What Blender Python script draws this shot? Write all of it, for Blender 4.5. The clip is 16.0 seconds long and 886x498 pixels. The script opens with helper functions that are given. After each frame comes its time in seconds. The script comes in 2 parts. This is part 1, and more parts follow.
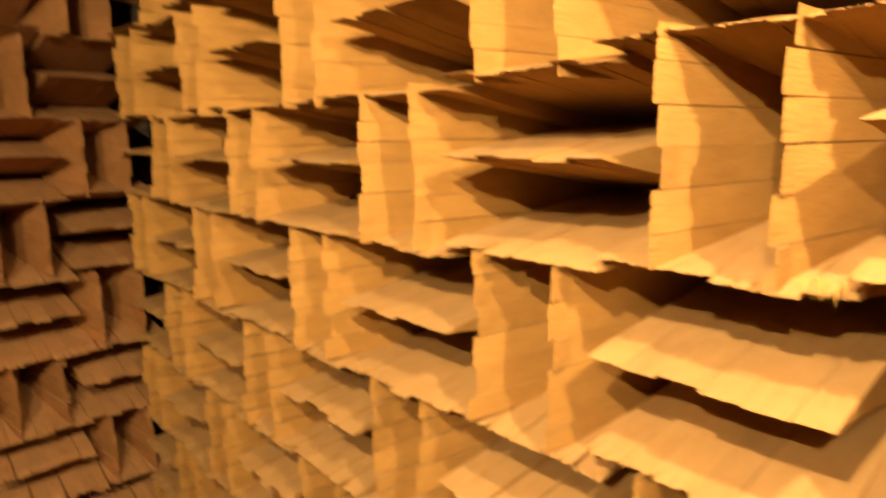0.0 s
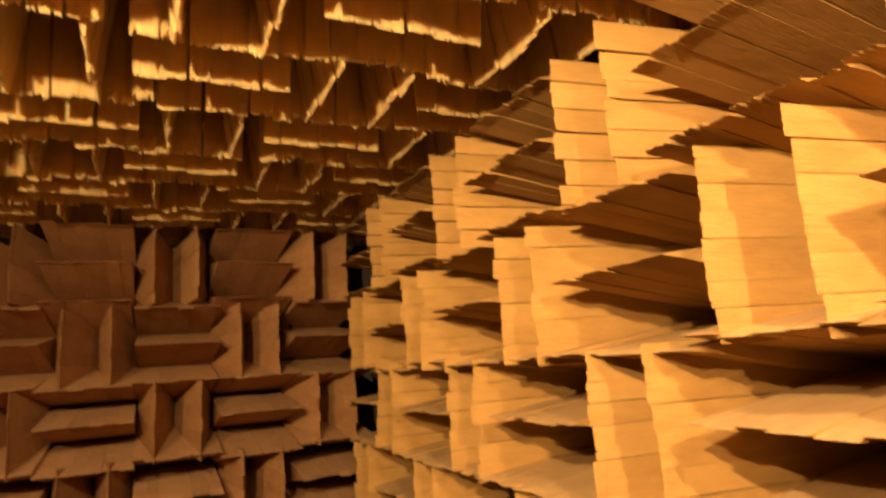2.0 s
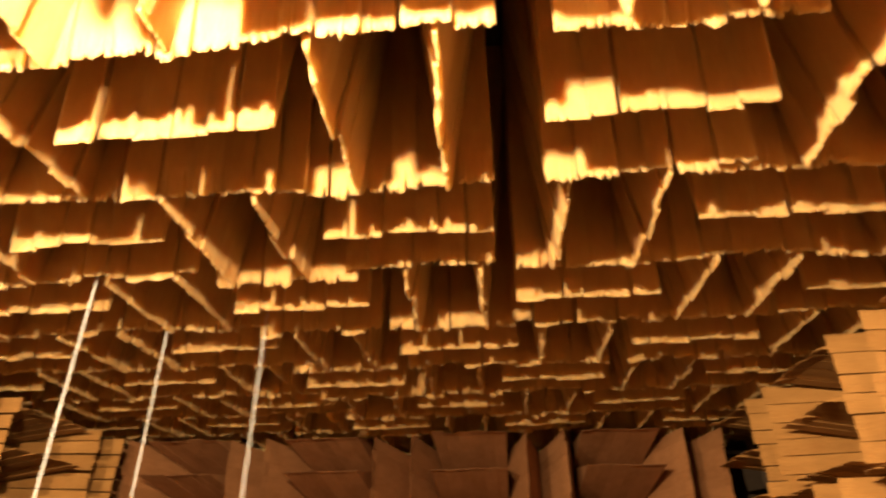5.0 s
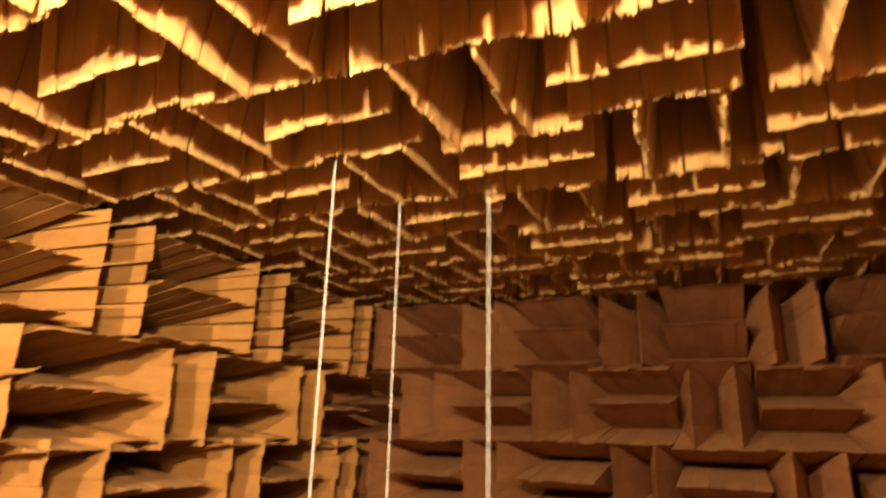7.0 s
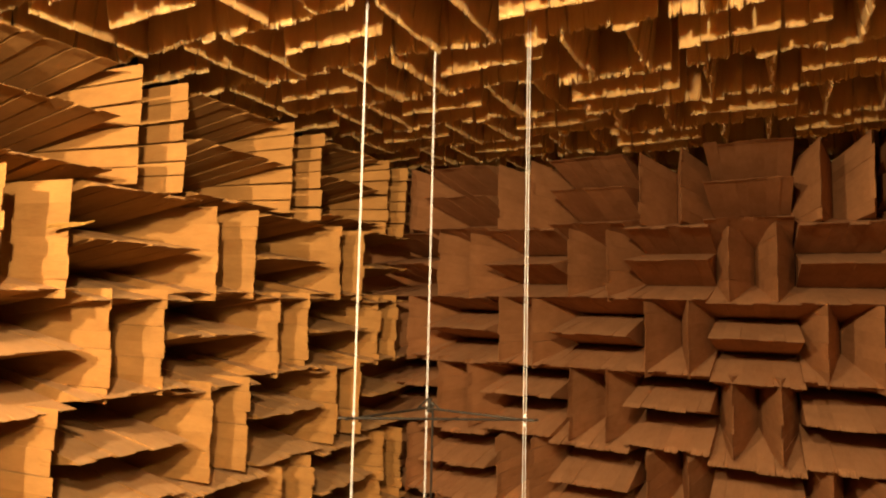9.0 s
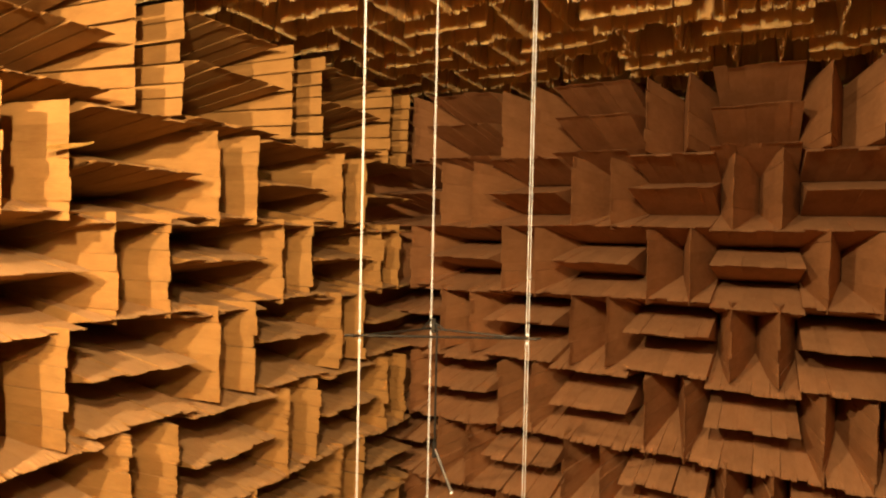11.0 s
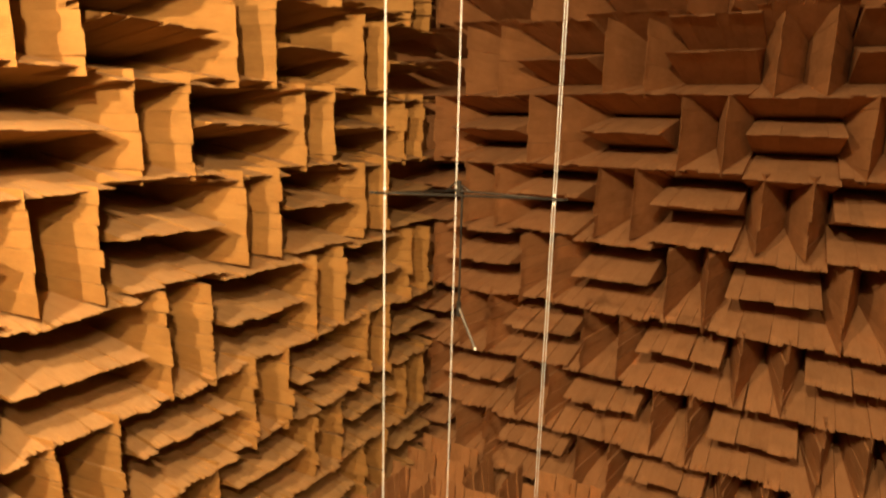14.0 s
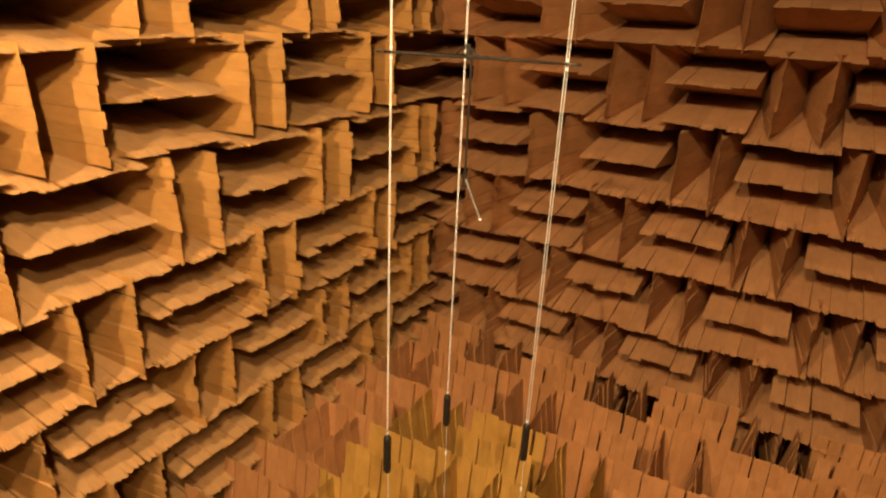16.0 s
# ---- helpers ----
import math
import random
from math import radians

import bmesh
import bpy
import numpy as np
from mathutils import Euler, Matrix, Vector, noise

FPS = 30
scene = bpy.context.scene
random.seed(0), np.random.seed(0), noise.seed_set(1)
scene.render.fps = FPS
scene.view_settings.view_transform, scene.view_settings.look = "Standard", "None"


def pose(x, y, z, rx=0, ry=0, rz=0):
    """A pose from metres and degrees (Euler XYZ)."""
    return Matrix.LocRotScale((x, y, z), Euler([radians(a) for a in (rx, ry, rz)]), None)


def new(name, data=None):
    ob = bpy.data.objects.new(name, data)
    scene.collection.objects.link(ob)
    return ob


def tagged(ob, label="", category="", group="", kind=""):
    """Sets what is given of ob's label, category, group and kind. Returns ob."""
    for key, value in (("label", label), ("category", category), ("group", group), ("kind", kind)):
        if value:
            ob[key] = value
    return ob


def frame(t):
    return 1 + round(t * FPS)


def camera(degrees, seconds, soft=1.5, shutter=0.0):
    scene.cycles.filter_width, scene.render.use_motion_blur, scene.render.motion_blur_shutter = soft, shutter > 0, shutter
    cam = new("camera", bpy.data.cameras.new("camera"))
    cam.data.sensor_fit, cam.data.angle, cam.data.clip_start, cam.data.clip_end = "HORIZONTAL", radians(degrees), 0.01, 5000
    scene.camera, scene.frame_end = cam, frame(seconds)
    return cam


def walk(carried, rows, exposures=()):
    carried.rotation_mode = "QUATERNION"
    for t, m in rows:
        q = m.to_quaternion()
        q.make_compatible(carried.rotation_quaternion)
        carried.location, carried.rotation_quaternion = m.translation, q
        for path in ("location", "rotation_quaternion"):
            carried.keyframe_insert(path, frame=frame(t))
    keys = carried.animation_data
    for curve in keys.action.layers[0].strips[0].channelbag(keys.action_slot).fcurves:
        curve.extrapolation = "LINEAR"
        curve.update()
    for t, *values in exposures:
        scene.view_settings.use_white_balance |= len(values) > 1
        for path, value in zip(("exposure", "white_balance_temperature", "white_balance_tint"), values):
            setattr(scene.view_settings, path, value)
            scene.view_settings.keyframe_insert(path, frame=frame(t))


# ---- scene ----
cam = camera(71.3, 16.0, soft=2.1, shutter=0.75)
UP = 5.8                      # height of the top row's upper edge over the slab under the wedges
ROWS = [
    (0.0, 0.800, -5.247, -1.327, 79.75, 0.37, -42.55),
    (0.5, 0.798, -5.205, -1.276, 85.02, 3.18, -37.17),
    (1.0, 0.790, -5.162, -1.236, 90.79, 2.86, -32.18),
    (1.5, 0.772, -5.145, -1.196, 95.94, 3.13, -28.18),
    (2.0, 0.760, -5.133, -1.157, 100.34, 3.74, -24.60),
    (2.5, 0.746, -5.125, -1.124, 104.71, 3.94, -21.40),
    (3.0, 0.728, -5.127, -1.085, 111.00, 4.48, -16.69),
    (3.5, 0.705, -5.132, -1.058, 115.39, 4.06, -12.55),
    (4.0, 0.669, -5.120, -1.040, 118.51, 3.14, -5.87),
    (6.5, 0.468, -5.053, -1.065, 111.61, -2.14, 19.76),
    (7.0, 0.448, -5.034, -1.087, 106.29, -1.33, 24.63),
    (7.5, 0.430, -5.027, -1.109, 102.68, -0.83, 26.97),
    (8.0, 0.422, -5.018, -1.134, 99.10, -0.98, 27.20),
    (8.5, 0.411, -5.008, -1.162, 96.07, -1.43, 27.40),
    (9.0, 0.411, -5.007, -1.179, 94.39, -1.29, 27.75),
    (11.5, 0.390, -5.003, -1.277, 87.14, -1.33, 28.23),
    (12.0, 0.383, -5.004, -1.295, 85.59, -1.37, 28.72),
    (12.5, 0.383, -5.000, -1.315, 84.04, -1.21, 29.15),
    (13.0, 0.378, -4.991, -1.339, 82.44, -1.27, 29.51),
    (13.5, 0.370, -4.986, -1.353, 80.89, -1.49, 29.84),
    (14.0, 0.374, -4.982, -1.382, 78.06, -1.41, 30.01),
    (14.5, 0.375, -4.985, -1.417, 75.08, -1.64, 30.13),
    (15.0, 0.377, -4.987, -1.449, 72.46, -1.92, 30.48),
    (15.5, 0.379, -4.990, -1.472, 70.15, -1.70, 30.52),
    (16.0, 0.388, -4.999, -1.494, 68.09, -2.36, 30.87),
]
walk(cam, [(t, pose(x, y, UP + z, rx, ry, rz)) for t, x, y, z, rx, ry, rz in ROWS],
     exposures=[(0.0, 0.12, 6450, -8), (2.0, 0.10, 6500, -2), (4.0, 0.06, 6350, 8), (7.0, -0.04, 6250, 11), (9.0, 0.05, 6350, 8), (16.0, 0.05, 6450, 6)])

# ---- light: three bare warm bulbs in a row under the ceiling ----
world = bpy.data.worlds.new("world")
world.use_nodes = True
world.node_tree.nodes["Background"].inputs["Color"].default_value = (0, 0, 0, 1)
scene.world = world


def bulb(x, y, z, watts, radius):
    lamp = bpy.data.lights.new("bulb_light", "POINT")
    lamp.energy, lamp.shadow_soft_size, lamp.color = watts, radius, (1.0, 0.635, 0.305)
    ob = new("bulb_light", lamp)
    ob.location = (x, y, UP + z)
    return ob


bulb(-1.2, -6.0, 0.03, 880, 0.03)
bulb(0.0, -5.15, -0.075, 840, 0.03)
bulb(1.4, -6.0, 0.05, 470, 0.03)


# ---- materials ----
def fibre_material(name, dark, light, rough=0.95, seed=0.0, glow=0.0, dust=0.0):
    """Old glass-fibre board: tan, felted grain along the board, stains, soft relief, pale dust on what faces up."""
    mat = bpy.data.materials.new(name)
    mat.use_nodes = True
    nt = mat.node_tree
    bsdf = nt.nodes["Principled BSDF"]
    bsdf.inputs["Roughness"].default_value = rough
    bsdf.inputs["Specular IOR Level"].default_value = 0.15
    coord = nt.nodes.new("ShaderNodeTexCoord")
    info = nt.nodes.new("ShaderNodeObjectInfo")
    geo = nt.nodes.new("ShaderNodeNewGeometry")
    shift = nt.nodes.new("ShaderNodeVectorMath")
    shift.operation = "MULTIPLY_ADD"
    comb = nt.nodes.new("ShaderNodeCombineXYZ")
    for k in range(3):
        nt.links.new(info.outputs["Random"], comb.inputs[k])
    shift.inputs[1].default_value = (37.0 + seed, 19.0, 53.0)
    nt.links.new(comb.outputs[0], shift.inputs[0])
    nt.links.new(coord.outputs["Object"], shift.inputs[2])

    def grain(scale, detail, stretch):
        mp = nt.nodes.new("ShaderNodeMapping")
        mp.inputs["Scale"].default_value = stretch
        nt.links.new(shift.outputs[0], mp.inputs["Vector"])
        n = nt.nodes.new("ShaderNodeTexNoise")
        n.inputs["Scale"].default_value, n.inputs["Detail"].default_value = scale, detail
        nt.links.new(mp.outputs[0], n.inputs["Vector"])
        return n.outputs["Fac"]

    fine, mid, broad = grain(60, 5, (3.0, 1.0, 0.35)), grain(14, 4, (2.0, 1.0, 0.5)), grain(3.0, 3, (1, 1, 1))

    def math_node(op, a, b):
        m = nt.nodes.new("ShaderNodeMath")
        m.operation = op
        for k, v in enumerate((a, b)):
            if isinstance(v, float):
                m.inputs[k].default_value = v
            else:
                nt.links.new(v, m.inputs[k])
        return m.outputs[0]

    total = math_node("ADD", math_node("MULTIPLY", fine, 0.18), math_node("MULTIPLY", mid, 0.25))
    total = math_node("ADD", total, math_node("MULTIPLY", broad, 0.37))
    total = math_node("ADD", total, math_node("MULTIPLY", info.outputs["Random"], 0.12))
    total = math_node("ADD", total, math_node("MULTIPLY", geo.outputs["Random Per Island"], 0.10))
    ramp = nt.nodes.new("ShaderNodeValToRGB")
    ramp.color_ramp.elements[0].position, ramp.color_ramp.elements[0].color = 0.28, (*dark, 1)
    ramp.color_ramp.elements[1].position, ramp.color_ramp.elements[1].color = 0.68, (*light, 1)
    nt.links.new(total, ramp.inputs[0])
    colour = ramp.outputs[0]
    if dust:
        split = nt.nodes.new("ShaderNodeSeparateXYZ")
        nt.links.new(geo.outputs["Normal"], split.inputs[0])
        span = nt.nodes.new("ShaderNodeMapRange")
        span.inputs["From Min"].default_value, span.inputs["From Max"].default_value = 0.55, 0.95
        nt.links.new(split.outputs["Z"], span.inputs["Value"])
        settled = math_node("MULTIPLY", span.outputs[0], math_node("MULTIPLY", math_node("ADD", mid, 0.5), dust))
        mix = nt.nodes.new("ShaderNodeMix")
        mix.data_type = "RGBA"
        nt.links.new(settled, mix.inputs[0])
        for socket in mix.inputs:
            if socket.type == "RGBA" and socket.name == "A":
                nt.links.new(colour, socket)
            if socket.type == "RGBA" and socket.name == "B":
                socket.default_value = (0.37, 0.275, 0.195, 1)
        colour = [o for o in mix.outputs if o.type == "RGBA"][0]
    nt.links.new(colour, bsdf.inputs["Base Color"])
    bump = nt.nodes.new("ShaderNodeBump")
    bump.inputs["Strength"].default_value, bump.inputs["Distance"].default_value = 0.45, 0.005
    nt.links.new(math_node("ADD", fine, mid), bump.inputs["Height"])
    nt.links.new(bump.outputs[0], bsdf.inputs["Normal"])
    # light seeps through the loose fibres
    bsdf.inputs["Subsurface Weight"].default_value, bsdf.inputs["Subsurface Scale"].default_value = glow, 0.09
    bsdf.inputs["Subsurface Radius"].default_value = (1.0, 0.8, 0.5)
    return mat


def plain_material(name, colour, rough, metal=0.0, scale=40.0, spread=0.25):
    mat = bpy.data.materials.new(name)
    mat.use_nodes = True
    nt = mat.node_tree
    bsdf = nt.nodes["Principled BSDF"]
    bsdf.inputs["Roughness"].default_value, bsdf.inputs["Metallic"].default_value = rough, metal
    n = nt.nodes.new("ShaderNodeTexNoise")
    n.inputs["Scale"].default_value, n.inputs["Detail"].default_value = scale, 4
    ramp = nt.nodes.new("ShaderNodeValToRGB")
    ramp.color_ramp.elements[0].position, ramp.color_ramp.elements[1].position = 0.3, 0.7
    ramp.color_ramp.elements[0].color = (*[c * (1 - spread) for c in colour], 1)
    ramp.color_ramp.elements[1].color = (*[min(1, c * (1 + spread)) for c in colour], 1)
    coord = nt.nodes.new("ShaderNodeTexCoord")
    nt.links.new(coord.outputs["Object"], n.inputs["Vector"])
    nt.links.new(n.outputs["Fac"], ramp.inputs[0])
    nt.links.new(ramp.outputs[0], bsdf.inputs["Base Color"])
    return mat


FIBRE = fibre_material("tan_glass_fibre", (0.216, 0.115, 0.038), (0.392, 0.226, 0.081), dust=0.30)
# copy of the tan fibre with the north wall's redder light put into its colour
REDDENED = fibre_material("reddened_glass_fibre", (0.246, 0.120, 0.053), (0.450, 0.237, 0.116), seed=5.0, dust=0.18)
# same fibre for the ceiling, colour raised to stand in for bounced light in its shade
BRIGHTENED = fibre_material("brightened_glass_fibre", (0.361, 0.218, 0.089), (0.585, 0.387, 0.176), seed=3.0, glow=0.85)
YELLOW = fibre_material("yellow_glass_fibre", (0.270, 0.158, 0.040), (0.475, 0.296, 0.088), seed=7.0)
SHELL = plain_material("dark_shell", (0.06, 0.045, 0.035), 0.9, scale=3.0)
CORD = plain_material("white_cord", (0.68, 0.78, 0.93), 0.7, scale=200.0, spread=0.1)
BLACK = plain_material("black_metal", (0.02, 0.02, 0.02), 0.45, 0.3)
STEEL = plain_material("grey_steel", (0.12, 0.12, 0.125), 0.45, 0.6)

# ---- plan ----
S, H = 0.61, 0.5875           # module pitch along a wall, row pitch
DEPTH, BASE = 1.25, 0.22      # whole wedge, its square foot
X_L, X_R, Y_B = -2.525, 2.187, 0.0       # planes of the tips
Z_C, Z_F = 0.03, -4.55
Y_L0, Y_R0 = -3.699, -4.310
SLABS = 6


def link_mesh(name, verts, faces, material, parent=None, matrix=None):
    me = bpy.data.meshes.new(name)
    me.from_pydata(verts, [], faces)
    me.materials.append(material)
    me.update()
    ob = new(name, me)
    ob.parent = parent
    if matrix is not None:
        ob.matrix_basis = matrix
    return ob


def box(x0, x1, y0, y1, z0, z1):
    v = [(x, y, z) for x in (x0, x1) for y in (y0, y1) for z in (z0, z1)]
    f = [(0, 1, 3, 2), (4, 6, 7, 5), (0, 4, 5, 1), (2, 3, 7, 6), (0, 2, 6, 4), (1, 5, 7, 3)]
    return v, f


# ---- shell of the room ----
XA, XB = X_L - DEPTH, X_R + DEPTH
YA, YB = -9.6, Y_B + DEPTH
ZA, ZB = UP + Z_F - DEPTH, UP + Z_C + DEPTH
ZT = ZB + 0.045               # underside of the shell's ceiling
T = 0.15
for nm, b in (("wall_west", (XA - T, XA, YA - T, YB + T, ZA, ZT)), ("wall_east", (XB, XB + T, YA - T, YB + T, ZA, ZT)),
              ("wall_north", (XA, XB, YB, YB + T, ZA, ZT)), ("wall_south", (XA, XB, YA - T, YA, ZA, ZT)),
              ("floor", (XA - T, XB + T, YA - T, YB + T, ZA - T, ZA)), ("ceiling", (XA - T, XB + T, YA - T, YB + T, ZT, ZT + T))):
    tagged(link_mesh(nm, *box(*b), SHELL), "dark bare shell behind the wedges", nm.split("_")[0], kind="structure")

# ---- wedges ----
# A wedge runs along its own x axis, stands on z = 0 and points to +z; y is across.
LEAN = {"upright": (0.0, 0.0, S / 4), "upper": (0.5 * H, 0.50 * H, 0.248 * H), "middle": (0.0, 0.03 * H, 0.248 * H), "lower": (-0.5 * H, -0.48 * H, 0.248 * H)}


def slab_data(kind, rng, width, ragged, x0=0.0, foot=BASE, tilt=0.0, blunt=0.0018, uneven=1.0):
    """Vertices and faces of one board of a wedge: tapered from its foot to a torn tip."""
    pb, pt, hb = LEAN[kind]
    ht = blunt * rng.uniform(0.75, 1.25)
    steps = 14
    shape = (rng.uniform(-0.007, 0.007) - 0.4 * ragged * rng.random(), uneven * (rng.uniform(-0.020, 0.010) - ragged * rng.random()))
    verts, faces = [], []
    for k in range(steps + 1):
        a = k / steps
        x = x0 + (a - 0.5) * width
        fray = rng.uniform(-ragged, ragged * 0.4) * rng.choice((0.1, 0.2, 0.35, 0.6, 1.3))
        drop = rng.uniform(-0.03, 0.03) * ragged
        top = DEPTH + shape[1] + fray
        m1 = 0.93
        mid_p = pb + (pt - pb) * m1
        mid_h = hb + (ht - hb) * m1
        zm = foot + (DEPTH + shape[1] - ragged - foot) * m1
        xt, xm = x + tilt, x + tilt * m1
        c = pt + shape[0] + drop
        ring = [(x, pb - hb, foot), (xm, mid_p - mid_h, zm), (xt, c - ht, top - rng.uniform(0, 0.35) * ragged),
                (xt, c, top + 0.004), (xt, c + ht, top - rng.uniform(0, 0.35) * ragged), (xm, mid_p + mid_h, zm), (x, pb + hb, foot)]
        verts += ring
    n = 7
    for k in range(steps):
        for j in range(n):
            a, b = k * n + j, k * n + (j + 1) % n
            faces.append((a, a + n, b + n, b))
    faces.append(tuple(range(n)))
    faces.append(tuple(reversed(range(steps * n, steps * n + n))))
    return verts, faces


def mesh_of(name, parts, material=None):
    verts, faces = [], []
    for v, f in parts:
        o = len(verts)
        verts += v
        faces += [tuple(i + o for i in q) for q in f]
    me = bpy.data.meshes.new(name)
    me.from_pydata(verts, [], faces)
    me.materials.append(material or FIBRE)
    me.update()
    return me


RNG = random.Random(11)
STEP = random.Random(31)      # uneven ends of neighbouring boards
RAGGED = {"upright": 0.010, "middle": 0.009, "upper": 0.027, "lower": 0.027}
WIDTH = S / SLABS
SLAB_MESHES = {k: [mesh_of("slab", [slab_data(k, RNG, WIDTH + 0.001, RAGGED[k])]) for _ in range(14)] for k in LEAN}
NORTH_SLABS = {k: [mesh_of("slab", [slab_data(k, RNG, WIDTH + 0.002, RAGGED[k])], REDDENED) for _ in range(14)] for k in LEAN}
WORN_SLABS = {k: [mesh_of("slab", [slab_data(k, RNG, WIDTH + 0.003, 0.036 if k in ("upper", "lower") else 0.026)], REDDENED) for _ in range(14)] for k in LEAN}
TORN_SLABS = {k: [mesh_of("slab", [slab_data(k, RNG, WIDTH + 0.006, 0.034 if k in ("upper", "lower") else 0.022)]) for _ in range(14)] for k in LEAN}
FLOOR_SLABS = {k: [mesh_of("slab", [slab_data(k, RNG, WIDTH - 0.002, 0.014)], REDDENED) for _ in range(10)] for k in LEAN}
YELLOW_SLABS = {k: [mesh_of("slab", [slab_data(k, RNG, WIDTH - 0.002, 0.012)], YELLOW) for _ in range(10)] for k in LEAN}
HANGING_SLABS = {k: [mesh_of("slab", [slab_data(k, RNG, WIDTH - 0.003, 0.010 if k in ("upright", "middle") else 0.030, blunt=0.006, uneven=0.35 if k in ("upright", "middle") else 0.8)], BRIGHTENED) for _ in range(14)] for k in LEAN}


def foot_data(kind):
    pb, _, hb = LEAN[kind]
    return box(-S / 2 + 0.004, S / 2 - 0.004, pb - hb + 0.002, pb + hb - 0.002, 0.0, BASE)


FOOT_MESHES = {k: mesh_of("wedge", [foot_data(k)]) for k in LEAN}
NORTH_FEET = {k: mesh_of("wedge", [foot_data(k)], REDDENED) for k in LEAN}
HANGING_FEET = {k: mesh_of("wedge", [foot_data(k)], BRIGHTENED) for k in LEAN}


def whole_wedge(kind, rng, fan):
    """Foot and boards of a wedge in one mesh."""
    parts = [foot_data(kind)]
    for i in range(SLABS):
        s = (i - (SLABS - 1) / 2) * WIDTH
        parts.append(slab_data(kind, rng, WIDTH - 0.006, RAGGED[kind], s, BASE + 0.001, fan * s + rng.uniform(-0.006, 0.006)))
    return mesh_of("wedge", parts)


HANGING_MESHES = {k: [whole_wedge(k, RNG, 0.02) for _ in range(7)] for k in LEAN}


def kinds_of(lying):
    """The wedges of a module: three lying across or two standing side by side; their offset and quarter turn."""
    if lying:
        return [("upper", 0.0, 0), ("middle", 0.0, 0), ("lower", 0.0, 0)]
    return [("upright", S / 4, 1), ("upright", -S / 4, 1)]


def module_axes(wall):
    u, v, n = {"north": ((1, 0, 0), (0, 0, 1), (0, -1, 0)), "west": ((0, 1, 0), (0, 0, 1), (1, 0, 0)), "east": ((0, -1, 0), (0, 0, 1), (-1, 0, 0)),
               "ceiling": ((1, 0, 0), (0, -1, 0), (0, 0, -1)), "floor": ((1, 0, 0), (0, 1, 0), (0, 0, 1))}[wall]
    return Matrix((u, v, n)).transposed().to_4x4()


LABELS = {(0, 0): "tan glass-fibre module with two upright wedges on the wall", (1, 0): "tan glass-fibre module with three lying wedges on the wall",
          (0, 1): "tan glass-fibre module with two wedges hanging from the ceiling", (1, 1): "tan glass-fibre module with three wedges hanging from the ceiling",
          (0, 2): "tan glass-fibre module with two wedges standing on the floor", (1, 2): "tan glass-fibre module with three wedges standing on the floor"}


def wedge_matrix(off, turn):
    if turn:
        return Matrix.Translation((off, 0, 0)) @ Matrix.Rotation(math.pi / 2, 4, "Z")
    return Matrix.Translation((0, off, 0))


def module(wall, centre, lying, fan, rng, loose=0.003, boards=None, droop=0.0):
    """One square module: an Empty at its foot, its wedges and their boards."""
    place = Matrix.Translation(centre) @ module_axes(wall)
    ob = new("wedge_module")
    ob.empty_display_size = 0.1
    ob.matrix_basis = place
    where = {"ceiling": 1, "floor": 2}.get(wall, 0)
    tagged(ob, LABELS[(int(lying), where)], "acoustic panel", "wedge modules of the " + ("walls" if where == 0 else wall))
    for kind, off, turn in kinds_of(lying):
        jig = Matrix.Translation((rng.uniform(-0.006, 0.006), rng.uniform(-0.006, 0.006), 0)) @ Matrix.Rotation(rng.uniform(-0.012, 0.012), 4, "X") @ Matrix.Rotation(rng.uniform(-0.01, 0.01), 4, "Y")
        if kind == "middle":
            jig = jig @ Matrix.Rotation(droop / DEPTH, 4, "X")
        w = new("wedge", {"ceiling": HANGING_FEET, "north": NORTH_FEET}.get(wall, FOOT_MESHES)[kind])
        w.parent, w.matrix_basis = ob, jig @ wedge_matrix(off, turn) @ Matrix.Diagonal((0.945 if turn and where == 0 else 1.0, 1, 1, 1))
        cuts = [rng.uniform(0.75, 1.25) for _ in range(SLABS)]
        s = -S / 2
        for c in cuts:
            width = S * c / sum(cuts)
            mid = s + width / 2
            s += width
            b = new("slab", rng.choice((boards or SLAB_MESHES)[kind]))
            b.parent = w
            angle = fan * mid / DEPTH + rng.uniform(-loose, loose)
            b.matrix_basis = Matrix.Translation((mid, 0, 0.001)) @ Matrix.Rotation(angle, 4, "Y") @ Matrix.Rotation(rng.uniform(-loose, loose), 4, "X") @ Matrix.Diagonal((width / WIDTH, 1, STEP.uniform(0.984, 1.005) if where == 0 else 1.0, 1))
    return ob


REST = {"west": [], "east": [], "ceiling": [], "floor": []}


def rest(wall, centre, lying, rng):
    """A module of the joined remainder, out of the camera's way."""
    m = Matrix.Translation(centre) @ module_axes(wall)
    for kind, off, turn in kinds_of(lying):
        mm = m @ wedge_matrix(off, turn)
        me = rng.choice(HANGING_MESHES[kind])
        REST[wall].append(([tuple(mm @ v.co) for v in me.vertices], [tuple(p.vertices) for p in me.polygons]))


# rows: shift up, splay of the boards, shift along the wall, shift out of it
NORTH = {1: (0.027, 0.0, -0.022, -0.019), 2: (-0.007, 0.01, 0, -0.022), 3: (0.003, 0.02, 0.008, 0.017), 4: (0.036, 0.02, 0.01, 0.013), 5: (-0.02, 0.06, 0.005, 0.011)}
WEST = {1: (-0.011, 0.16, 0.029, -0.006), 2: (-0.056, 0.0, 0.011, -0.016), 3: (-0.004, 0.02, -0.031, -0.03), 4: (0.03, 0.03, -0.01, 0), 5: (-0.025, 0.1, 0.014, 0.019), 6: (-0.02, 0.12, -0.014, 0.035)}
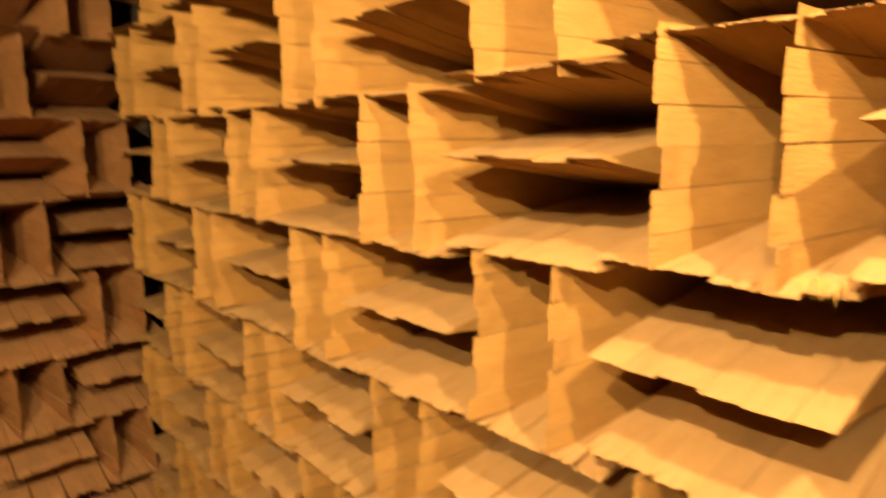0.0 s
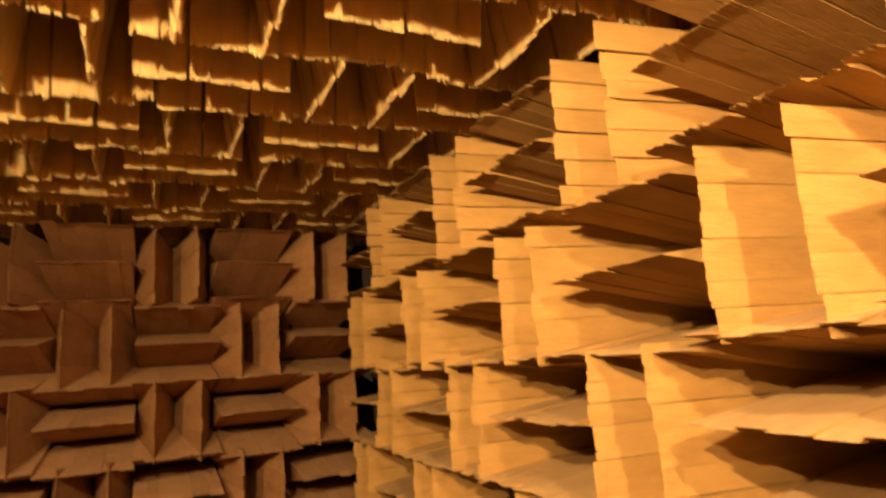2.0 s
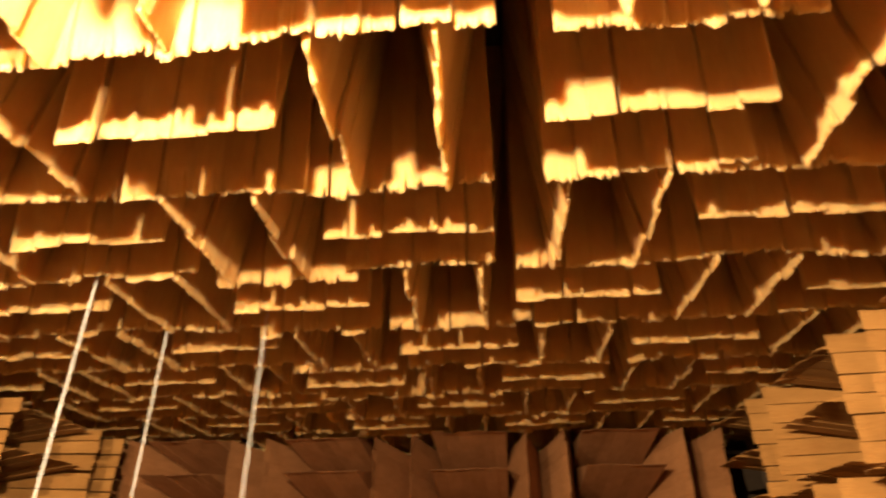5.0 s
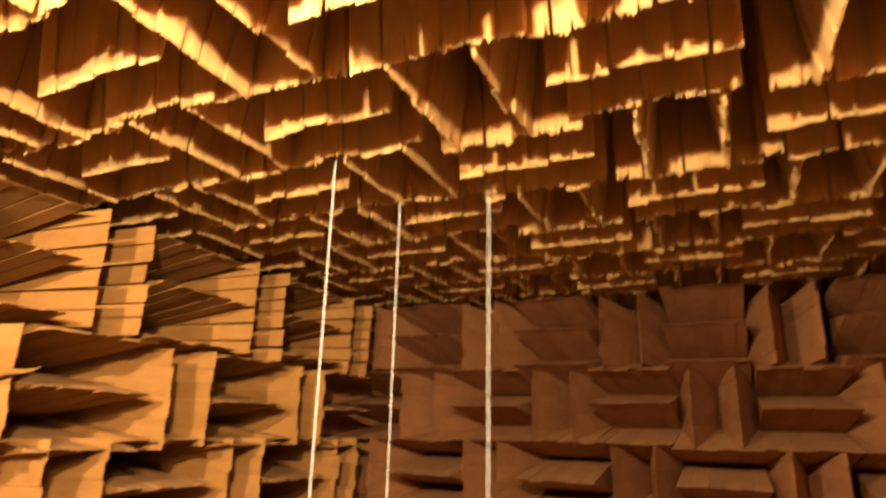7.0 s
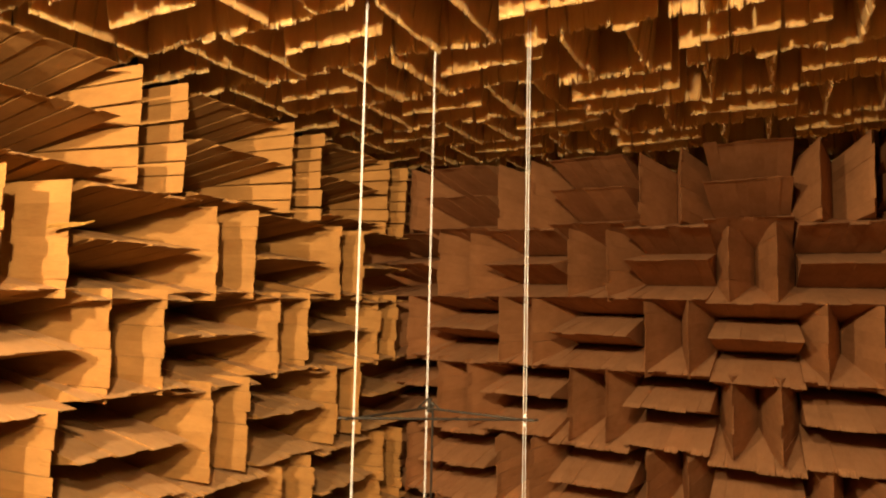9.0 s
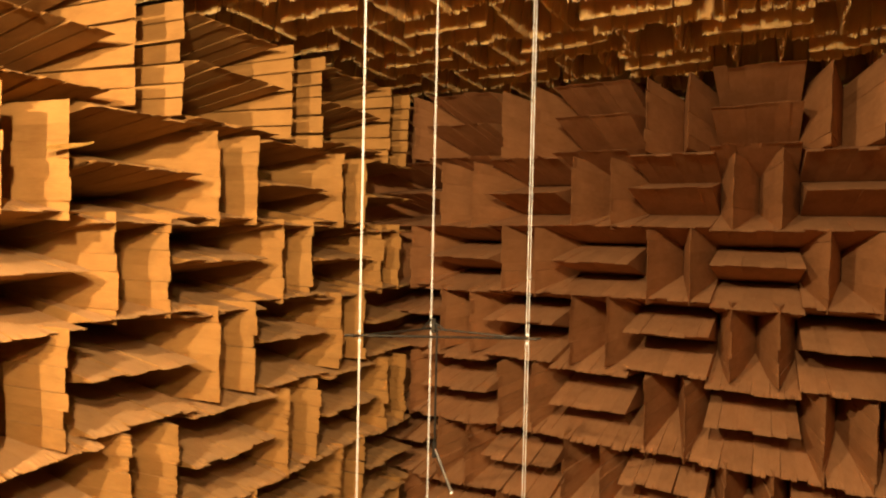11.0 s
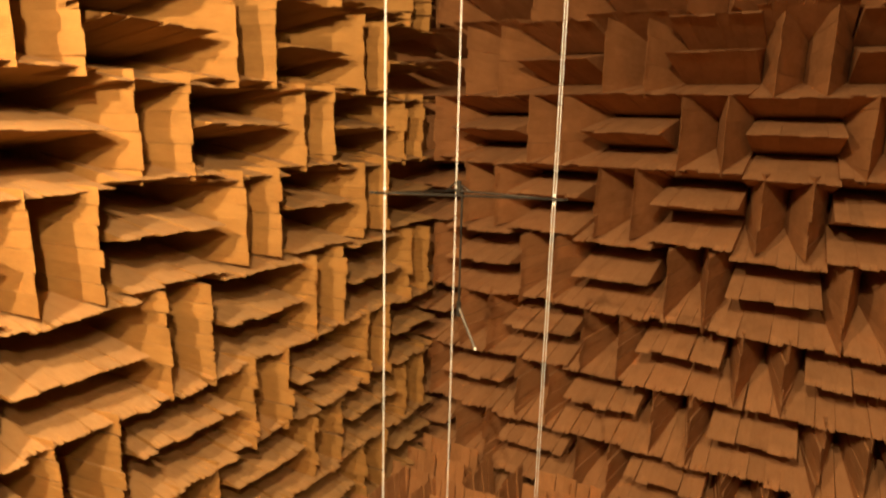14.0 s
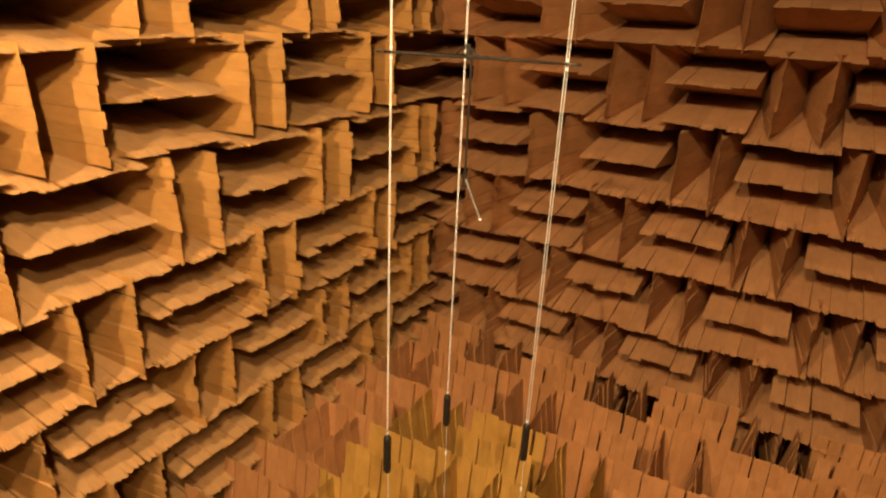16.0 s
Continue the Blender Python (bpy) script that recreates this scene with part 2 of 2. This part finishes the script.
EAST = {1: (0.011, 0.08, 0.018, 0.008), 2: (-0.014, 0.03, -0.005, 0), 3: (0.026, 0.03, -0.007, 0.007), 4: (0.034, 0.02, -0.004, 0), 5: (0.011, 0.1, -0.002, -0.012)}

PICK = random.Random(5)
for row in range(1, 10):
    z = UP - (row - 0.5) * H
    loose = 0.002 if row < 6 else 0.008
    dz, fan, du, dn = NORTH.get(row, (0, 0.05, 0, 0))
    for c in range(-6, 4):
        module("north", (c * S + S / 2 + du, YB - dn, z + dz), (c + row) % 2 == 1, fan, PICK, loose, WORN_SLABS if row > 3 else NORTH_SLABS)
    dz, fan, du, dn = WEST.get(row, (0, 0.05, 0, 0))
    for e in range(-7, 6):
        lying = (e + row) % 2 == 1
        centre = (XA + dn, Y_L0 + e * S + S / 2 + du, z + dz)
        if e >= -1:
            module("west", centre, lying, fan, PICK, 0.004 if row == 1 else loose, TORN_SLABS if row > 4 else SLAB_MESHES, 0.025 if row == 2 else 0.0)
        else:
            rest("west", centre, lying, PICK)
    dz, fan, du, dn = EAST.get(row, (0, 0.05, 0, 0))
    for d in range(-6, 7):
        lying = (d + row) % 2 == 1
        rise = {0: 0.04, -1: 0.085, -2: 0.115}.get(d, 0.0)        # the rows climb towards the entrance
        centre = (XB - dn, Y_R0 + d * S + S / 2 + du, z + dz + rise)
        if row <= 6 and d >= -2:
            module("east", centre, lying, fan, PICK, loose)
        else:
            rest("east", centre, lying, PICK)

# a torn strip standing out of one wedge tip of the west wall
torn = Vector((X_L + 0.01, Y_L0 + 0.72 * S, UP - 0.88))
verts, faces = [], []
for j, (dx, dy, dz, w) in enumerate(((-0.10, -0.05, -0.010, 0.022), (0.0, 0.0, 0.0, 0.024), (0.04, 0.03, 0.006, 0.016), (0.07, 0.075, 0.022, 0.004))):
    for a, b in ((-1, 0), (1, 0), (0, 0.006)):
        verts.append((dx, dy, dz + a * w * 0.5 + b))
for j in range(3):
    for k in range(3):
        faces.append((3 * j + k, 3 * j + (k + 1) % 3, 3 * j + 3 + (k + 1) % 3, 3 * j + 3 + k))
flake = link_mesh("torn_strip", verts, faces + [(0, 1, 2), (9, 11, 10)], YELLOW)
flake.location = torn
tagged(flake, "torn pale strip of glass fibre on a wedge tip", "torn strip")

# a frayed fringe hanging from a lying wedge of the east wall
rng = random.Random(21)
parts = []
for k in range(20):
    y = rng.uniform(-0.05, 0.05)
    a = Vector((rng.uniform(-0.004, 0.012), y, rng.uniform(0.0, 0.012)))
    b = a + Vector((rng.uniform(-0.02, 0.01), rng.uniform(-0.012, 0.012), -rng.uniform(0.012, 0.042)))
    w = rng.uniform(0.001, 0.003)
    parts.append(([tuple(a + Vector((0, w, 0))), tuple(a - Vector((0, w, 0))), tuple(a + Vector((w, 0, 0.004))), tuple(b)], [(0, 1, 3), (1, 2, 3), (2, 0, 3), (0, 2, 1)]))
fringe = new("frayed_fringe", mesh_of("frayed_fringe", parts))
fringe.location = (X_R + 0.012, -4.87, UP - 1.628)
tagged(fringe, "frayed tan fibre fringe on a wedge edge", "fibre fringe", kind="stuff")

SLOT = 0.10                   # open slot between two columns of the ceiling


def ceiling_shift(c, r):
    """How far a ceiling module hangs east of its grid place and above the common level; the slot closes towards the north wall."""
    if c > 0:
        return (0.075 if r < 0 else 0.0 if r < 2 else -0.005 if r == 2 else -0.075), 0.0
    if r < 0:
        return (0.065 if c == -3 else 0.045), (0.045 if c < -1 else 0.0)
    if c == 0:
        return (0.02, 0.10, 0.10)[r] if r < 3 else 0.03, 0.02 if r == 0 else 0.0
    if c == -1:
        return (0.0 if r == 0 else 0.06 if r < 3 else 0.03), 0.0
    return (0.0 if c == -2 and r == 0 else 0.04 if c > -4 else 0.08), 0.045


for c in range(-5, 5):
    x = -0.05 + c * S + S / 2 + (SLOT if c > 0 else 0.0)
    for r in range(-9, 8):
        y = -3.19 + r * S
        dx, dz = ceiling_shift(c, r)
        lying = (c + r) % 2 == 0
        if -4 <= r <= 6:
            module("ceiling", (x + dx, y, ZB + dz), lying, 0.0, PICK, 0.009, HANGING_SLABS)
        else:
            rest("ceiling", (x + dx, y, ZB), lying, PICK)

for k in range(-4, 4):
    x = -0.2 + k * S + S / 2
    for r in range(-11, 3):
        y = -1.5 + r * S
        lying = (k + r) % 2 == 0
        if r >= -2:
            module("floor", (x, y, ZA), lying, 0.03, PICK, 0.010, YELLOW_SLABS if r <= 0 and -2.0 < x < -0.3 else FLOOR_SLABS)
        else:
            rest("floor", (x, y, ZA), lying, PICK)

for wall, parts in REST.items():
    ob = new("wedge_lining", mesh_of("wedge_lining", parts, BRIGHTENED if wall == "ceiling" else FIBRE))
    tagged(ob, "further tan glass-fibre wedges lining the " + ("ceiling" if wall == "ceiling" else "floor" if wall == "floor" else "side wall"), "acoustic panels", kind="stuff")


# ---- hanging frame with its cords and weights ----
def tube_data(a, b, radius, sides=10):
    a, b = Vector(a), Vector(b)
    turn = (b - a).to_track_quat("Z", "Y").to_matrix()
    verts, faces = [], []
    for p in (a, b):
        for k in range(sides):
            q = 2 * math.pi * k / sides
            verts.append(tuple(p + turn @ Vector((radius * math.cos(q), radius * math.sin(q), 0))))
    for k in range(sides):
        faces.append((k, (k + 1) % sides, sides + (k + 1) % sides, sides + k))
    faces += [tuple(reversed(range(sides))), tuple(range(sides, 2 * sides))]
    return verts, faces


C1, C2, C3 = (-1.14, -2.84), (-1.09, -2.30), (-0.58, -2.30)
Z_FRAME = UP - 1.73


def at(p, z):
    return Vector((p[0], p[1], z))


hanger = new("hanging_frame")
hanger.location = (C2[0], C2[1], Z_FRAME)
tagged(hanger, "thin black rod frame hung level on white cords", "mic frame")


def hanger_part(name, a, b, radius, mat, label=""):
    ob = link_mesh(name, *tube_data(Vector(a) - hanger.location, Vector(b) - hanger.location, radius), mat, hanger)
    if label:
        tagged(ob, label)
    return ob


for p, q, e in ((C1, C3, 0.085), (C1, C2, 0.09), (C2, C3, 0.09)):
    a, b = at(p, Z_FRAME + (0.033 if p is C1 else 0.0)), at(q, Z_FRAME)
    hanger_part("rod", a + (a - b) * e, b + (b - a) * e, 0.0055, BLACK)
for p, q in ((C2, C1), (C2, C3)):
    a, b = at(p, Z_FRAME), at(q, Z_FRAME + (0.033 if q is C1 else 0.0))
    hanger_part("strut", a + Vector((0, 0, 0.045)), a + (b - a) * 0.16, 0.004, BLACK)
stem = Vector((C2[0] + 0.027, C2[1] + 0.014, Z_FRAME))
hanger_part("stem", stem + Vector((0, 0, 0.03)), stem - Vector((0, 0, 0.63)), 0.0055, BLACK)
hanger_part("clamp", stem - Vector((0, 0, 0.57)), stem - Vector((0, 0, 0.65)), 0.012, BLACK)
probe_end = stem + Vector((0.115, -0.03, -0.79))
hanger_part("probe", stem - Vector((0, 0, 0.60)), probe_end, 0.008, STEEL, "slim grey steel probe")
hanger_part("probe_tip", probe_end, probe_end + (probe_end - stem + Vector((0, 0, 0.60))).normalized() * 0.010, 0.0075, CORD, "small pale probe tip")
hanger_part("hub", at(C2, Z_FRAME - 0.02) + Vector((0.012, 0.006, 0)), at(C2, Z_FRAME + 0.05) + Vector((0.012, 0.006, 0)), 0.012, BLACK)
for p in (C1, C2, C3):
    for dz in (-0.022, 0.018):
        hanger_part("clip", at(p, Z_FRAME + dz - 0.005 + (0.033 if p is C1 else 0.0)), at(p, Z_FRAME + dz + 0.005 + (0.033 if p is C1 else 0.0)), 0.006, CORD, "small white cord clip")


def cord_thing(p, z0, z1, spread):
    """A doubled cord from the ceiling to its weight, with a thin tail below and a knot in it."""
    cord = new("cord")
    cord.location = at(p, UP + z0)
    tagged(cord, "doubled thin white cord hanging from the ceiling", "cord", "cords of the hanging frame")
    for dx in (-spread, spread):
        link_mesh("strand", *tube_data((dx, 0, 0), (dx, 0, Z_C + 0.6 - z0), 0.0014, 6), CORD, cord)
    link_mesh("knot", *tube_data((0, 0, 0.012), (0, 0, 0.028), 0.006, 8), CORD, cord)
    end = z1 - z0 - 0.62
    tagged(link_mesh("tail", *tube_data((0.004, 0.003, z1 - z0 + 0.004), (0.012, 0.006, end), 0.0013, 6), CORD, cord), "single thin tail below the weight")
    link_mesh("knot", *tube_data((0.007, 0.004, end + 0.40), (0.0075, 0.004, end + 0.425), 0.006, 8), CORD, cord)


def weight_thing(p, z0, z1):
    weight = new("weight")
    weight.location = at(p, UP + z1)
    tagged(weight, "slim black cylindrical counterweight on a white cord", "weight", "counterweights")
    n = 14
    verts, faces = [], []
    length = z0 - z1
    for z, r in ((0, 0.008), (0.006, 0.017), (0.018, 0.021), (length - 0.018, 0.021), (length - 0.006, 0.016), (length, 0.006)):
        verts += [(r * math.cos(2 * math.pi * k / n), r * math.sin(2 * math.pi * k / n), z) for k in range(n)]
    for j in range(5):
        for k in range(n):
            faces.append((j * n + k, j * n + (k + 1) % n, (j + 1) * n + (k + 1) % n, (j + 1) * n + k))
    faces += [tuple(reversed(range(n))), tuple(range(5 * n, 6 * n))]
    link_mesh("body", verts, faces, BLACK, weight)
    link_mesh("eyelet", *tube_data((0, 0, length - 0.002), (0, 0, length + 0.03), 0.005, 8), STEEL, weight)


for p, z0, z1, spread in ((C1, -3.62, -3.86, 0.0028), (C2, -3.66, -3.88, 0.0028), (C3, -3.65, -3.90, 0.0060)):
    cord_thing(p, z0, z1, spread)
    weight_thing(p, z0, z1)
